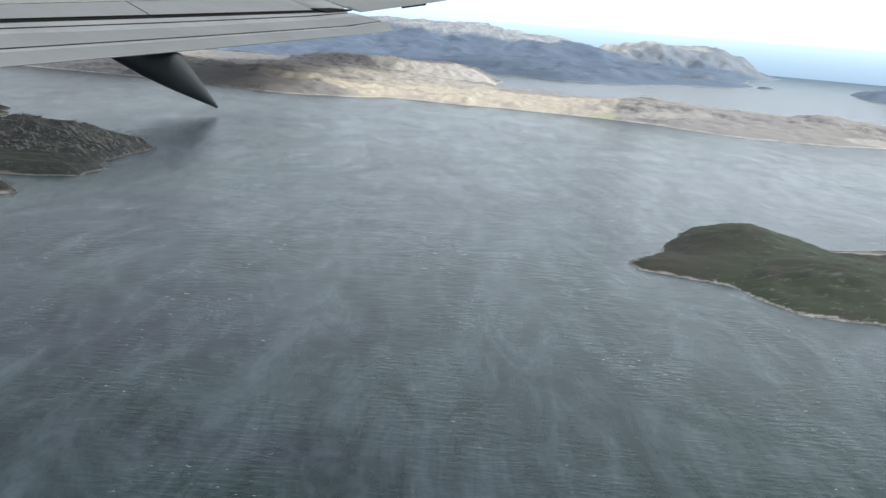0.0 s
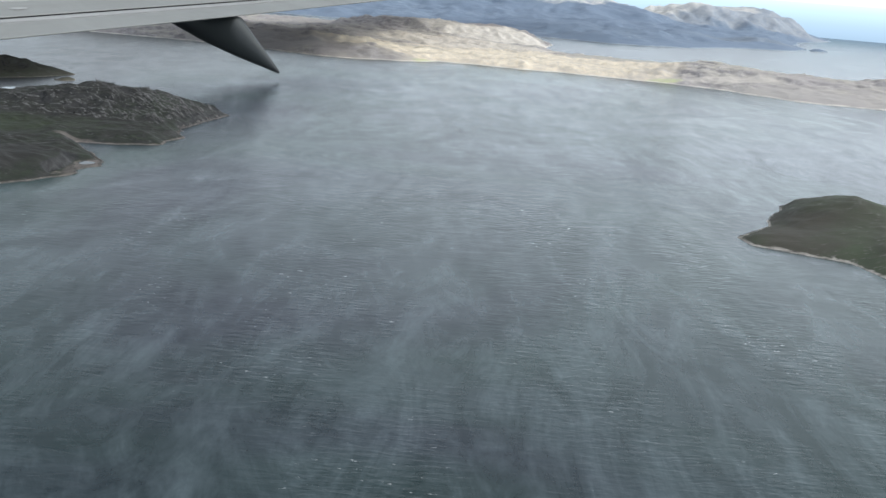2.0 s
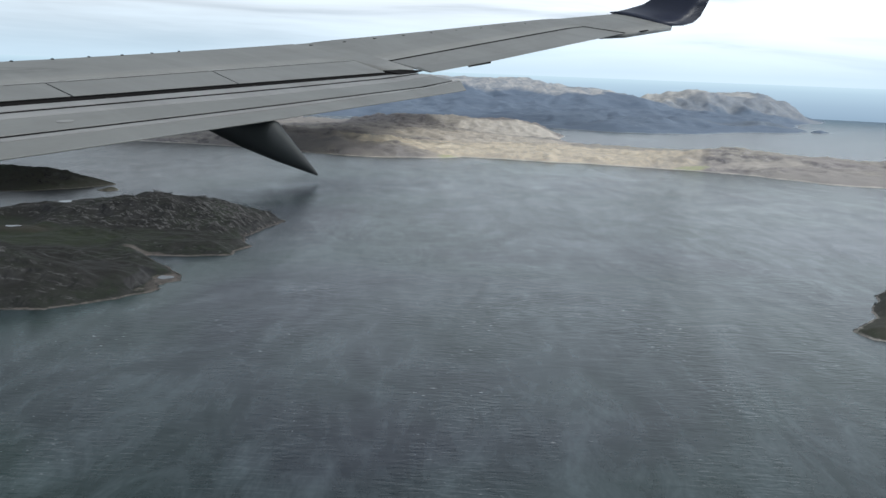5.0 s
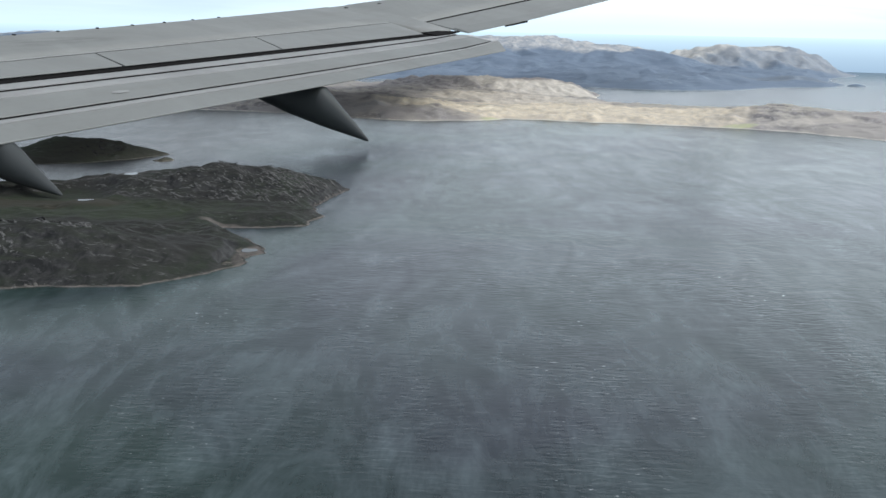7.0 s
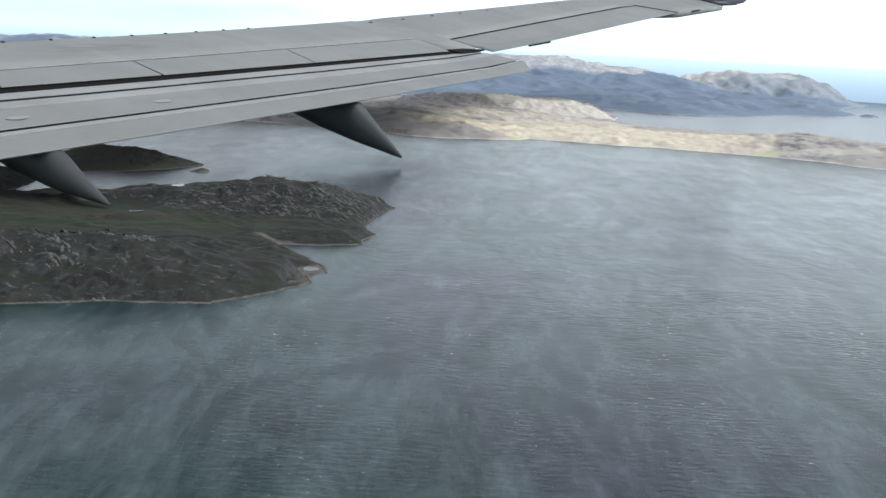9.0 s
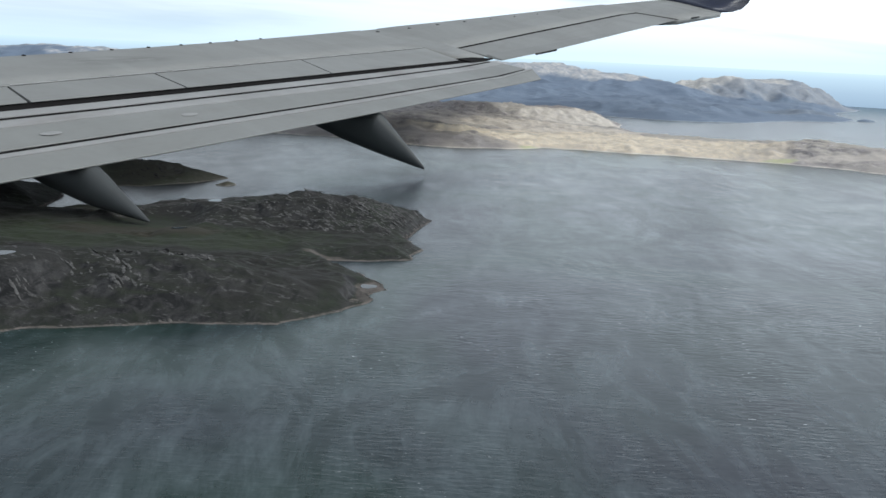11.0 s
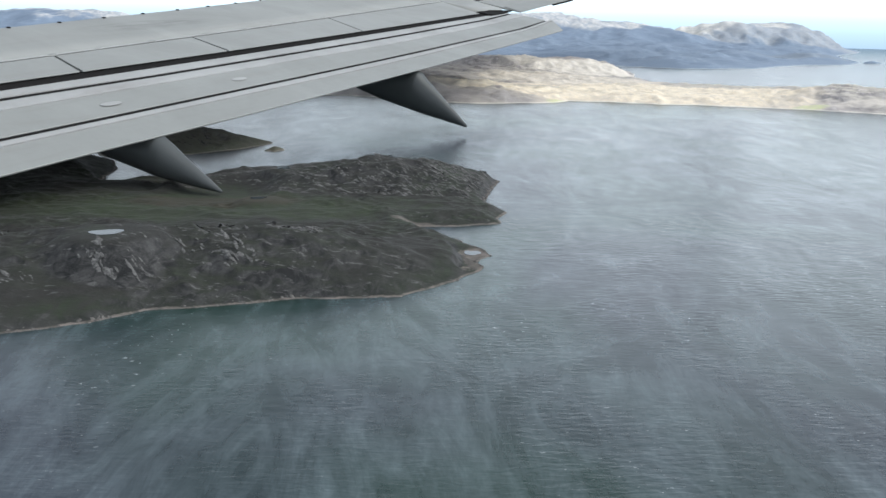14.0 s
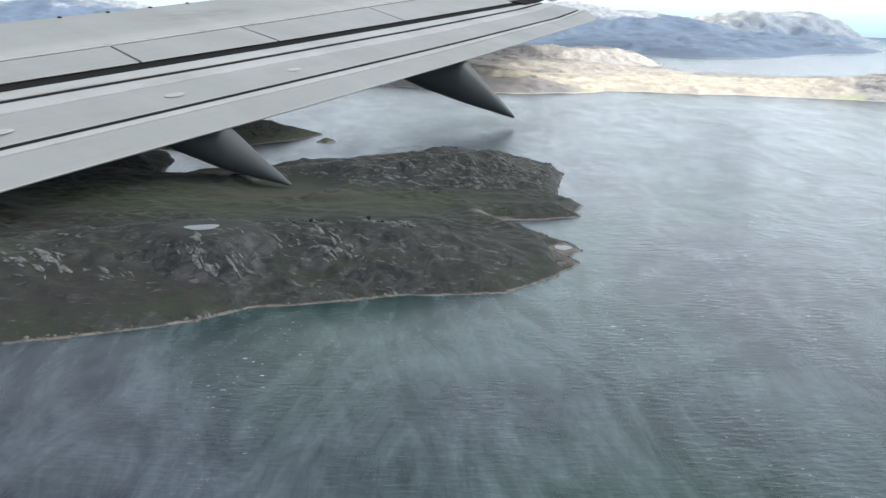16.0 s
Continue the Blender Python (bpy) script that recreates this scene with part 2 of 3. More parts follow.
def value_noise(x, y, seed):
    """Smooth noise from -1 to 1 over a lattice of one metre."""
    g = lattice(seed)
    xi, yi = np.floor(x).astype(int), np.floor(y).astype(int)
    u, v = x - xi, y - yi
    u, v = u * u * u * (u * (u * 6 - 15) + 10), v * v * v * (v * (v * 6 - 15) + 10)
    a, b = g[xi % 256, yi % 256], g[(xi + 1) % 256, yi % 256]
    c, d = g[xi % 256, (yi + 1) % 256], g[(xi + 1) % 256, (yi + 1) % 256]
    return ((a * (1 - u) + b * u) * (1 - v) + (c * (1 - u) + d * u) * v) * 2 - 1


def fbm(x, y, size, octaves, seed, ridged=False):
    total, weight, norm = 0.0, 1.0, 0.0
    for k in range(octaves):
        turn = 0.6 * k
        px = (x * math.cos(turn) - y * math.sin(turn)) / size * 2**k + 17.3 * k
        py = (x * math.sin(turn) + y * math.cos(turn)) / size * 2**k + 9.1 * k
        n = value_noise(px, py, seed + k)
        total = total + weight * ((1 - 2 * np.abs(n)) if ridged else n)
        norm += weight
        weight *= 0.5
    return total / norm


def inside_distance(x, y, outline):
    """Metres to the outline, positive within it."""
    best = np.full(x.shape, 1e9)
    within = np.zeros(x.shape, bool)
    for (ax, ay), (bx, by) in zip(outline, outline[1:] + outline[:1]):
        dx, dy = bx - ax, by - ay
        t = np.clip(((x - ax) * dx + (y - ay) * dy) / (dx * dx + dy * dy), 0, 1)
        best = np.minimum(best, np.hypot(x - ax - t * dx, y - ay - t * dy))
        if ay != by:
            cross = (ay > y) != (by > y)
            within ^= cross & (x < (bx - ax) * (y - ay) / (by - ay) + ax)
    return np.where(within, best, -best)


GRIDS = {}


def land(name, outline, step, material, hills, rise, edge, rough, seed, label, category, flats=(), coast=(14.0, 2.6), bounds=None, kind="", mesas=()):
    """An island or coast: hills and steep-sided mesas are (x, y, height, length, width, heading), flats are (x, y, z, radius)."""
    xs, ys = [p[0] for p in outline], [p[1] for p in outline]
    x0, y0, x1, y1 = bounds or (min(xs) - 12, min(ys) - 12, max(xs) + 12, max(ys) + 12)
    gx, gy = np.meshgrid(np.arange(x0, x1 + step, step), np.arange(y0, y1 + step, step), indexing="ij")
    d = inside_distance(gx, gy, outline) + coast[1] * fbm(gx, gy, coast[0], 4, seed + 50)
    z = rise * (1 - np.exp(-np.maximum(d, 0) / edge))
    fade = 1 - np.exp(-np.maximum(d, 0) / (edge * 1.2))
    for hx, hy, height, length, width, heading in hills:
        a = radians(heading)
        along = (gx - hx) * math.cos(a) + (gy - hy) * math.sin(a)
        across = -(gx - hx) * math.sin(a) + (gy - hy) * math.cos(a)
        z = z + height * np.exp(-(along / length) ** 2 - (across / width) ** 2) * fade
    for hx, hy, height, length, width, heading in mesas:
        a = radians(heading)
        along = (gx - hx) * math.cos(a) + (gy - hy) * math.sin(a)
        across = -(gx - hx) * math.sin(a) + (gy - hy) * math.cos(a)
        reach = (along / length) ** 2 + (across / width) ** 2 + 0.35 * fbm(gx, gy, 70.0, 4, seed + 90)
        z = z + height * np.exp(-np.maximum(reach, 0) ** 4) * fade
    size, tall = rough
    relief = fbm(gx * 0.8 + gy * 0.3, gy * 1.2, size, 6, seed, True) * 0.6 + fbm(gx, gy, size * 0.35, 5, seed + 20) * 0.4
    z = z + relief * tall * np.clip(d / (edge * 0.8), 0, 1) * (0.35 + 0.65 * np.clip(z / (rise + 12), 0, 1))
    bare = np.clip(0.55 + 1.6 * fbm(gx, gy, size * 0.9, 3, seed + 80), 0.08, 1)
    inner = np.clip(d / (edge * 0.7), 0, 1)
    z = z + fbm(gx * 0.75 + gy * 0.5, gy * 0.95 - gx * 0.35, size * 0.42, 3, seed + 70, True) * bare * tall * 0.45 * inner
    z = z + fbm(gx * 0.6 + gy * 0.6, gy * 1.1 - gx * 0.4, size * 0.16, 3, seed + 75, True) * bare * tall * 0.22 * inner
    z = np.where(d > 0, np.maximum(z, 0.25 + 0.05 * d.clip(0, 10)), np.maximum(-4, d * 0.5))
    for fx, fy, fz, radius in flats:
        w = np.clip((2.6 - np.hypot((gx - fx), (gy - fy)) / radius) / 1.6, 0, 1)
        w = w * w * (3 - 2 * w) * np.clip(d / 3, 0, 1)
        z = z * (1 - w) + (fz - 0.3) * w
    GRIDS[name] = (x0, y0, step, z, d)
    nx, ny = gx.shape
    verts = np.stack([gx, gy, z], -1).reshape(-1, 3)
    keep = (d > -8)
    idx = np.arange(nx * ny).reshape(nx, ny)
    quad = keep[:-1, :-1] | keep[1:, :-1] | keep[:-1, 1:] | keep[1:, 1:]
    faces = np.stack([idx[:-1, :-1], idx[1:, :-1], idx[1:, 1:], idx[:-1, 1:]], -1)[quad]
    used = np.unique(faces)
    remap = np.zeros(nx * ny, int)
    remap[used] = np.arange(len(used))
    me = bpy.data.meshes.new(name)
    me.from_pydata(verts[used].tolist(), [], remap[faces].tolist())
    me.polygons.foreach_set("use_smooth", [True] * len(me.polygons))
    me.materials.append(material)
    return tagged(new(name, me), label, category, kind=kind)


def mesh_thing(name, bm, material):
    me = bpy.data.meshes.new(name)
    bm.to_mesh(me)
    bm.free()
    me.materials.append(material)
    return new(name, me)


def build_water():
    bm = bmesh.new()
    bmesh.ops.create_grid(bm, x_segments=60, y_segments=60, size=9000)
    ob = mesh_thing("water", bm, WATER)
    return tagged(ob, "dark wind-streaked fjord water with small whitecaps", "water", kind="structure")


build_water()

PENINSULA = [(-66, 871), (-76, 825), (-85, 780), (-80, 752), (-71, 737), (-80, 715), (-79, 699), (-92, 694), (-113, 688), (-142, 686),
    (-136, 677), (-126, 661), (-114, 645), (-109, 633), (-100, 622), (-95, 606), (-103, 597), (-105, 589), (-102, 580), (-104, 572),
    (-115, 558), (-120, 550), (-132, 537), (-145, 527), (-152, 519), (-172, 516),
    (-209, 513), (-251, 499), (-283, 492), (-305, 473), (-337, 457), (-374, 445), (-400, 436), (-520, 400), (-700, 370),
    (-900, 380), (-900, 1010), (-750, 1010), (-600, 1000), (-520, 985), (-480, 968), (-456, 975), (-443, 960), (-426, 915),
    (-420, 845), (-402, 833), (-394, 857), (-373, 866), (-341, 868), (-316, 900), (-270, 908), (-220, 910), (-160, 910), (-110, 902)]
near_hills = [(-180, 822, 17, 95, 45, 5), (-110, 835, 5, 50, 40, 0), (-310, 560, 17, 120, 40, 4), (-200, 560, 8, 60, 35, 10),
    (-470, 500, 14, 120, 45, 5), (-560, 900, 22, 70, 45, 0), (-480, 890, 10, 30, 40, 60), (-700, 860, 26, 120, 60, 0)]
PONDS = [(-300, 768, 5.5, 22), (-314, 540, 30, 16), (-261, 725, 12, 10), (-254, 816, 20, 8), (-107, 611, 0.7, 7)]
SHINGLE = [(-106, 596, 0.9, 6), (-108, 584, 1.0, 5), (-112, 573, 1.0, 4)]
land("near_island", PENINSULA, 1.5, NEAR_LAND, near_hills, 8, 16, (54, 5.6), 3,
    "dark rocky island with mossy hollows and pale shoreline", "island", PONDS + SHINGLE, coast=(12.0, 1.5))

ISLE = [(-302, 1098), (-330, 1052), (-348, 1034), (-377, 1010), (-418, 998), (-440, 982), (-462, 990), (-476, 1010), (-470, 1035),
    (-490, 1055), (-478, 1110), (-440, 1145), (-390, 1150), (-340, 1130)]
land("lagoon_island", ISLE, 2.0, LIFTED_ISLE_LAND, [(-425, 1085, 17, 45, 35, 0), (-360, 1075, 7, 40, 25, 20)], 5, 12, (45, 6), 9,
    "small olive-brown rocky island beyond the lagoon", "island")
land("skerry", [(-305, 1040), (-292, 1034), (-284, 1046), (-287, 1058), (-300, 1062)], 1.5, LIFTED_ISLE_LAND, [], 3, 6, (15, 2), 15,
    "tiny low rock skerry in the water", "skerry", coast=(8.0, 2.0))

GREEN = [(336, 533), (342, 516), (367, 501), (393, 490), (399, 464), (415, 437), (438, 429), (470, 428), (560, 400), (700, 380),
    (760, 450), (720, 560), (640, 620), (596, 640), (556, 622), (532, 613), (512, 610), (500, 613), (494, 622), (498, 642),
    (480, 670), (450, 680), (423, 664), (403, 636), (379, 594), (367, 567), (357, 555)]
land("green_island", GREEN, 2.5, GREEN_LAND, [(430, 590, 13, 50, 45, 60), (480, 500, 10, 60, 40, 0), (640, 500, 14, 80, 60, 0)], 5, 14, (60, 4), 23,
    "low green island with turf and a sandy bay", "island", [(508, 600, 0.7, 9), (526, 601, 0.7, 9), (544, 606, 0.7, 8)])
land("green_headland", [(647, 744), (660, 705), (720, 690), (770, 760), (720, 830), (658, 800)], 3, GREEN_LAND, [], 8, 14, (40, 3), 27,
    "low dark headland with a pale shore", "island")

COAST = [(-900, 1800), (-600, 1750), (-312, 1704), (-224, 1670), (-127, 1610), (-36, 1582), (27, 1600), (77, 1605), (130, 1645),
    (192, 1640), (278, 1600), (350, 1610), (444, 1575), (539, 1545), (602, 1490), (688, 1400), (772, 1372), (871, 1378),
    (977, 1394), (1072, 1481), (1110, 1560), (1080, 1680), (960, 1800), (850, 1880), (740, 1950), (620, 1960), (500, 1990),
    (400, 2050), (385, 2200), (410, 2400), (330, 2520), (200, 2600), (0, 2650), (-300, 2700), (-900, 2700)]
land("far_coast", COAST, 4.5, COAST_LAND, [(-120, 1790, 20, 160, 90, -10), (-30, 1660, 9, 70, 40, 10), (-500, 1900, 34, 250, 120, 0), 
    (650, 1650, 22, 170, 80, -20), (950, 1570, 20, 110, 80, 0), (0, 2150, 18, 220, 150, 0)], 7, 28, (58, 9), 31,
    "tan and grey coast of rock and dry heath, sunlight painted in", "coast", coast=(60.0, 14.0), kind="structure",
    mesas=[(130, 2330, 26, 250, 150, 0)])

RANGE = [(-2500, 3000), (-1200, 2950), (-172, 2950), (100, 2850), (400, 2700), (605, 2600), (690, 2630), (846, 2690), (960, 2800),
    (1087, 2920), (1218, 2925), (1346, 3080), (1330, 3300), (1500, 3600), (1781, 4005), (1830, 4112), (1750, 4250),
    (1300, 4450), (700, 4600), (0, 4680), (-900, 4600), (-1800, 4300), (-2500, 3900)]
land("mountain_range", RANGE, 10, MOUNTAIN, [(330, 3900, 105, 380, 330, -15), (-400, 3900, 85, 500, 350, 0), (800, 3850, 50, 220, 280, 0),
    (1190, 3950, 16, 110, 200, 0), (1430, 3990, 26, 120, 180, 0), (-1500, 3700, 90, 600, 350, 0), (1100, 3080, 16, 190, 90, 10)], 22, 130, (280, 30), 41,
    "blue-grey mountain range, haze and sunlit tops painted in", "mountain", [(801, 3100, 22, 40), (801, 3180, 22, 40), (1050, 3070, 12, 44)], coast=(260.0, 50.0), kind="structure",
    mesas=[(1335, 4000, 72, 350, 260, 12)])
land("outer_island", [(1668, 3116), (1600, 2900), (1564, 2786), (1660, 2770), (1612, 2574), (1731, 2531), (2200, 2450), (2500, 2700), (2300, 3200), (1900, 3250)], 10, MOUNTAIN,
    [(1850, 2850, 26, 180, 150, 0), (2200, 2800, 30, 200, 150, 0)], 22, 60, (160, 14), 47, "low blue-grey island far out, haze painted in", "island", coast=(120.0, 20.0))
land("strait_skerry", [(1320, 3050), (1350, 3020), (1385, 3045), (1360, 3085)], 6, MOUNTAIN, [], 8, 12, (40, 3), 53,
    "small rock islet in the strait, haze painted in", "skerry", coast=(30.0, 5.0))


def stone_material(name, dark, light):
    m = Mat(name)
    tone = m.noise(m.place(), 0.5, 5, 0.65)
    grain = m.noise(m.place(), 3.0, 4, 0.7)
    color = m.mix(m.ramp(tone, [(0.35, 0.0), (0.68, 1.0)]), dark, light)
    color = m.mix(m.ramp(grain, [(0.45, 0.0), (0.8, 0.6)]), color, dark)
    return m.finish(color, 0.92, m.bump(grain, 0.5, 0.25))


LEDGE_ROCK = stone_material("bare_ledge_rock", (0.022, 0.0215, 0.021), (0.185, 0.177, 0.17))
SHORE_ROCK = stone_material("wet_shore_rock", (0.030, 0.028, 0.027), (0.20, 0.18, 0.165))


def lump():
    """The points and faces of one angular block."""
    bm = bmesh.new()
    bmesh.ops.create_icosphere(bm, subdivisions=1, radius=1.0)
    points = np.array([v.co[:] for v in bm.verts])
    faces = np.array([[v.index for v in f.verts] for f in bm.faces])
    bm.free()
    return points, faces


def scatter(name, land_name, count, sizes, reach, heights, heading, material, seed, label, box=None, cluster=0.15):
    """Many blocks sunk into an island; reach: metres from the shore, sizes: length, breadth and height."""
    x0, y0, step, z, d = GRIDS[land_name]
    rng = np.random.RandomState(seed)
    points, faces = lump()
    nx, ny = z.shape
    bx0, by0, bx1, by1 = box or (x0, y0, x0 + nx * step, y0 + ny * step)
    px = rng.uniform(bx0, bx1, count * 60)
    py = rng.uniform(by0, by1, count * 60)
    i = ((px - x0) / step).astype(int).clip(1, nx - 2)
    j = ((py - y0) / step).astype(int).clip(1, ny - 2)
    near = d[i, j]
    patch = fbm(px, py, 55.0, 3, seed + 5)
    good = np.flatnonzero((near > reach[0]) & (near < reach[1]) & (z[i, j] > heights[0]) & (z[i, j] < heights[1]) & (patch > cluster))[:count]
    verts, polys = [], []
    for n, k in enumerate(good):
        size = np.array(sizes) * rng.uniform(0.45, 1.35) * rng.uniform(0.8, 1.25, 3)
        p = points * rng.uniform(0.72, 1.2, (len(points), 1)) * size
        a = radians(heading + rng.normal(0, 16))
        q = np.stack([p[:, 0] * math.cos(a) - p[:, 1] * math.sin(a), p[:, 0] * math.sin(a) + p[:, 1] * math.cos(a), p[:, 2]], 1)
        slope_x = (z[i[k] + 1, j[k]] - z[i[k] - 1, j[k]]) / (2 * step)
        slope_y = (z[i[k], j[k] + 1] - z[i[k], j[k] - 1]) / (2 * step)
        q[:, 2] += q[:, 0] * slope_x + q[:, 1] * slope_y
        verts.append(q + (px[k], py[k], z[i[k], j[k]] - 0.42 * size[2]))
        polys.append(faces + n * len(points))
    me = bpy.data.meshes.new(name)
    me.from_pydata(np.concatenate(verts).tolist(), [], np.concatenate(polys).tolist())
    me.materials.append(material)
    ob = tagged(new(name, me), label, kind="stuff")
    ob.parent = bpy.data.objects[land_name]
    return ob


scatter("rock_ledge", "near_island", 420, (5.0, 1.3, 0.6), (10, 400), (7, 60), 150, LEDGE_ROCK, 5,
    "pale bare rock ledges across the dark island slopes", (-330, 755, -60, 910), 0.02)
scatter("rock_ledge", "near_island", 300, (4.6, 1.8, 0.9), (14, 400), (15, 60), 145, LEDGE_ROCK, 6,
    "pale bare rock ledges along the island's ridge", (-560, 500, -140, 640), 0.12)
scatter("rock_rib", "near_island", 1700, (4.6, 0.6, 0.30), (8, 400), (8, 60), 148, LEDGE_ROCK, 15,
    "thin pale ribs of rock across the northern hill", (-330, 755, -60, 910), -0.12)
scatter("rock_rib", "near_island", 280, (5.5, 1.0, 0.4), (12, 400), (14, 60), 140, LEDGE_ROCK, 16,
    "thin pale ribs of rock along the island's ridge", (-560, 490, -130, 650), -0.05)
scatter("rock_ledge", "lagoon_island", 160, (3.4, 1.1, 0.8), (6, 200), (3, 60), 160, LEDGE_ROCK, 8,
    "pale bare rock ledges on the small island", None, 0.05)
scatter("shore_stone", "near_island", 1500, (1.1, 0.9, 0.6), (-0.6, 2.6), (-1, 3), 0, SHORE_ROCK, 11,
    "wet grey stones strewn along the waterline", (-600, 380, -60, 1000), -0.2)
scatter("shore_stone", "green_island", 600, (1.0, 0.8, 0.5), (-0.6, 2.4), (-1, 3), 0, SHORE_ROCK, 13,
    "wet grey stones along the green island's waterline", (330, 420, 640, 690), -0.2)


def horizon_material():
    m = Mat("glowing_hazy_sea")
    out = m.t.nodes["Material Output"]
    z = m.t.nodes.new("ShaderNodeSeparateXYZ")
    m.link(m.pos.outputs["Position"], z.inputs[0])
    # Emission, not lit water: sea blue fading upward into painted haze.
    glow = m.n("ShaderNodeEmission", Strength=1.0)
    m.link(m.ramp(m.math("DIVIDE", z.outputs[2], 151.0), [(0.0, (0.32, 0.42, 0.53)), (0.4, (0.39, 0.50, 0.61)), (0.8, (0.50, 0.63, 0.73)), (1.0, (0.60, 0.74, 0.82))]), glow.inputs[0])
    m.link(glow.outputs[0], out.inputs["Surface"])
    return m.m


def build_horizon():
    """A glowing band painted as hazy open sea beyond the last islands, up to the true horizon."""
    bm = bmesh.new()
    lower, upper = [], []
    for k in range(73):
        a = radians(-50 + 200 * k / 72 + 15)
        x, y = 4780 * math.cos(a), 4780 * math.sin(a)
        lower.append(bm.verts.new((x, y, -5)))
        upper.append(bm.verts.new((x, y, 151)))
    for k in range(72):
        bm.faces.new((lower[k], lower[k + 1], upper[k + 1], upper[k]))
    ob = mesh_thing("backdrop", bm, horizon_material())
    return tagged(ob, "pale glowing band painted as hazy open sea at the horizon", "backdrop", kind="structure")


build_horizon()


def pond_material():
    m = Mat("pond_water")
    ripple = m.noise(m.place(), 0.6, 3)
    m.p.inputs["IOR"].default_value = 1.33
    return m.finish((0.05, 0.06, 0.065), 0.06, m.bump(ripple, 0.03, 0.3))


POND_WATER = pond_material()


def pond(x, y, z, rx, ry, seed, label, island):
    rng = random.Random(seed)
    phase = [rng.uniform(0, 6.28) for _ in range(3)]
    bm = bmesh.new()
    ring = []
    for k in range(36):
        a = 2 * math.pi * k / 36
        r = 1 + 0.16 * math.sin(2 * a + phase[0]) + 0.10 * math.sin(3 * a + phase[1]) + 0.06 * math.sin(5 * a + phase[2])
        ring.append(bm.verts.new((x + rx * r * math.cos(a), y + ry * r * math.sin(a), z)))
    bm.faces.new(ring)
    ob = tagged(mesh_thing("pond", bm, POND_WATER), label)
    ob.parent = bpy.data.objects[island]
    return ob


pond(-316, 540, 30, 8, 7, 1, "small bright pond on the bare ridge", "near_island")
pond(-262, 727, 12, 6, 4, 2, "small bright pond in the grassy hollow", "near_island")
pond(-254, 816, 20, 5, 8, 3, "small bright pond on the upper slope", "near_island")
pond(801, 3140, 22.3, 20, 75, 5, "small pale lake among the far mountains", "mountain_range")
pond(1050, 3070, 12.2, 38, 40, 6, "pale lake near the far mountain shore", "mountain_range")
pond(-106.5, 611, 0.75, 4.8, 6.5, 4, "shallow pool behind the shingle spit", "near_island")

# ---- the wing ----
def part(name, bm, material, parent, label=""):
    me = bpy.data.meshes.new(name)
    bmesh.ops.recalc_face_normals(bm, faces=bm.faces)
    bm.to_mesh(me)
    bm.free()
    me.materials.append(material)
    ob = new(name, me)
    ob.parent = parent
    return tagged(ob, label)


def loft(sections, smooth=True, cap=True):
    """A skin through closed rings of points."""
    bm = bmesh.new()
    rings = [[bm.verts.new(p) for p in ring] for ring in sections]
    for a, b in zip(rings, rings[1:]):
        for k in range(len(a)):
            f = bm.faces.new((a[k], a[k - 1], b[k - 1], b[k]))
            f.smooth = smooth
    if cap:
        bm.faces.new(rings[0])
        bm.faces.new(rings[-1])
    return bm


def paint_material(name, color, rough, dirt=0.35, stain=None):
    """Worn paint; stain: the middle, length and breadth of one oily smear along the span."""
    m = Mat(name)
    streak = m.noise(m.place((1.0, 0.6, 1), 20, True), 0.9, 6, 0.65, 0.6)
    speck = m.noise(m.place((1, 1, 1), 0, True), 14, 3, 0.6)
    tone = m.mix(m.ramp(streak, [(0.35, 0.0), (0.8, dirt)]), color, tuple(c * 0.55 for c in color))
    tone = m.mix(m.ramp(speck, [(0.5, 0.0), (0.9, 0.25)]), tone, tuple(c * 0.7 for c in color))
    smear = m.noise(m.place((0.35, 3.0, 1), 6, True), 1.4, 6, 0.7, 0.8)
    tone = m.mix(m.ramp(smear, [(0.52, 0.0), (0.78, dirt)]), tone, (color[0] * 0.62, color[1] * 0.55, color[2] * 0.52))
    if stain:
        spot = m.t.nodes.new("ShaderNodeSeparateXYZ")
        m.link(m.place((1, 1, 1), 0, True), spot.inputs[0])
        far = m.math("ADD", m.math("POWER", m.math("ABSOLUTE", m.math("DIVIDE", m.math("SUBTRACT", spot.outputs[0], stain[0]), stain[2])), 2.0),
            m.math("POWER", m.math("ABSOLUTE", m.math("DIVIDE", m.math("SUBTRACT", spot.outputs[1], stain[1]), stain[3])), 2.0))
        wisp = m.noise(m.place((0.8, 6.0, 1), 8, True), 2.2, 4, 0.6, 0.8)
        mark = m.math("MULTIPLY", m.ramp(far, [(0.2, 1.0), (1.0, 0.0)]), m.ramp(wisp, [(0.42, 0.0), (0.62, 0.55)]))
        tone = m.mix(mark, tone, tuple(c * 0.4 for c in color))
    return m.finish(tone, m.ramp(streak, [(0.3, rough), (0.8, rough + 0.2)]))


WING_PAINT = paint_material("wing_grey_paint", (0.257, 0.258, 0.246), 0.5, stain=(-6.0, 1.78, 0.9, 0.14))
FLAP_PAINT = paint_material("flap_pale_paint", (0.240, 0.242, 0.231), 0.5)
NOSE_PAINT = paint_material("worn_flap_nose_paint", (0.335, 0.332, 0.325), 0.5, 0.6)
FAIRING_PAINT = paint_material("fairing_dark_paint", (0.048, 0.052, 0.052), 0.42)
TIP_PAINT = paint_material("wingtip_navy_paint", (0.02, 0.025, 0.05), 0.35)
# Near-black: painted shade for slots and gaps, and the colour of small dark fittings.
SHADE_AND_TRIM = paint_material("gap_shade_and_dark_trim", (0.014, 0.013, 0.013), 0.9, 0.0)
SHADE_AND_TRIM.node_tree.nodes["Principled BSDF"].inputs["Specular IOR Level"].default_value = 0.08


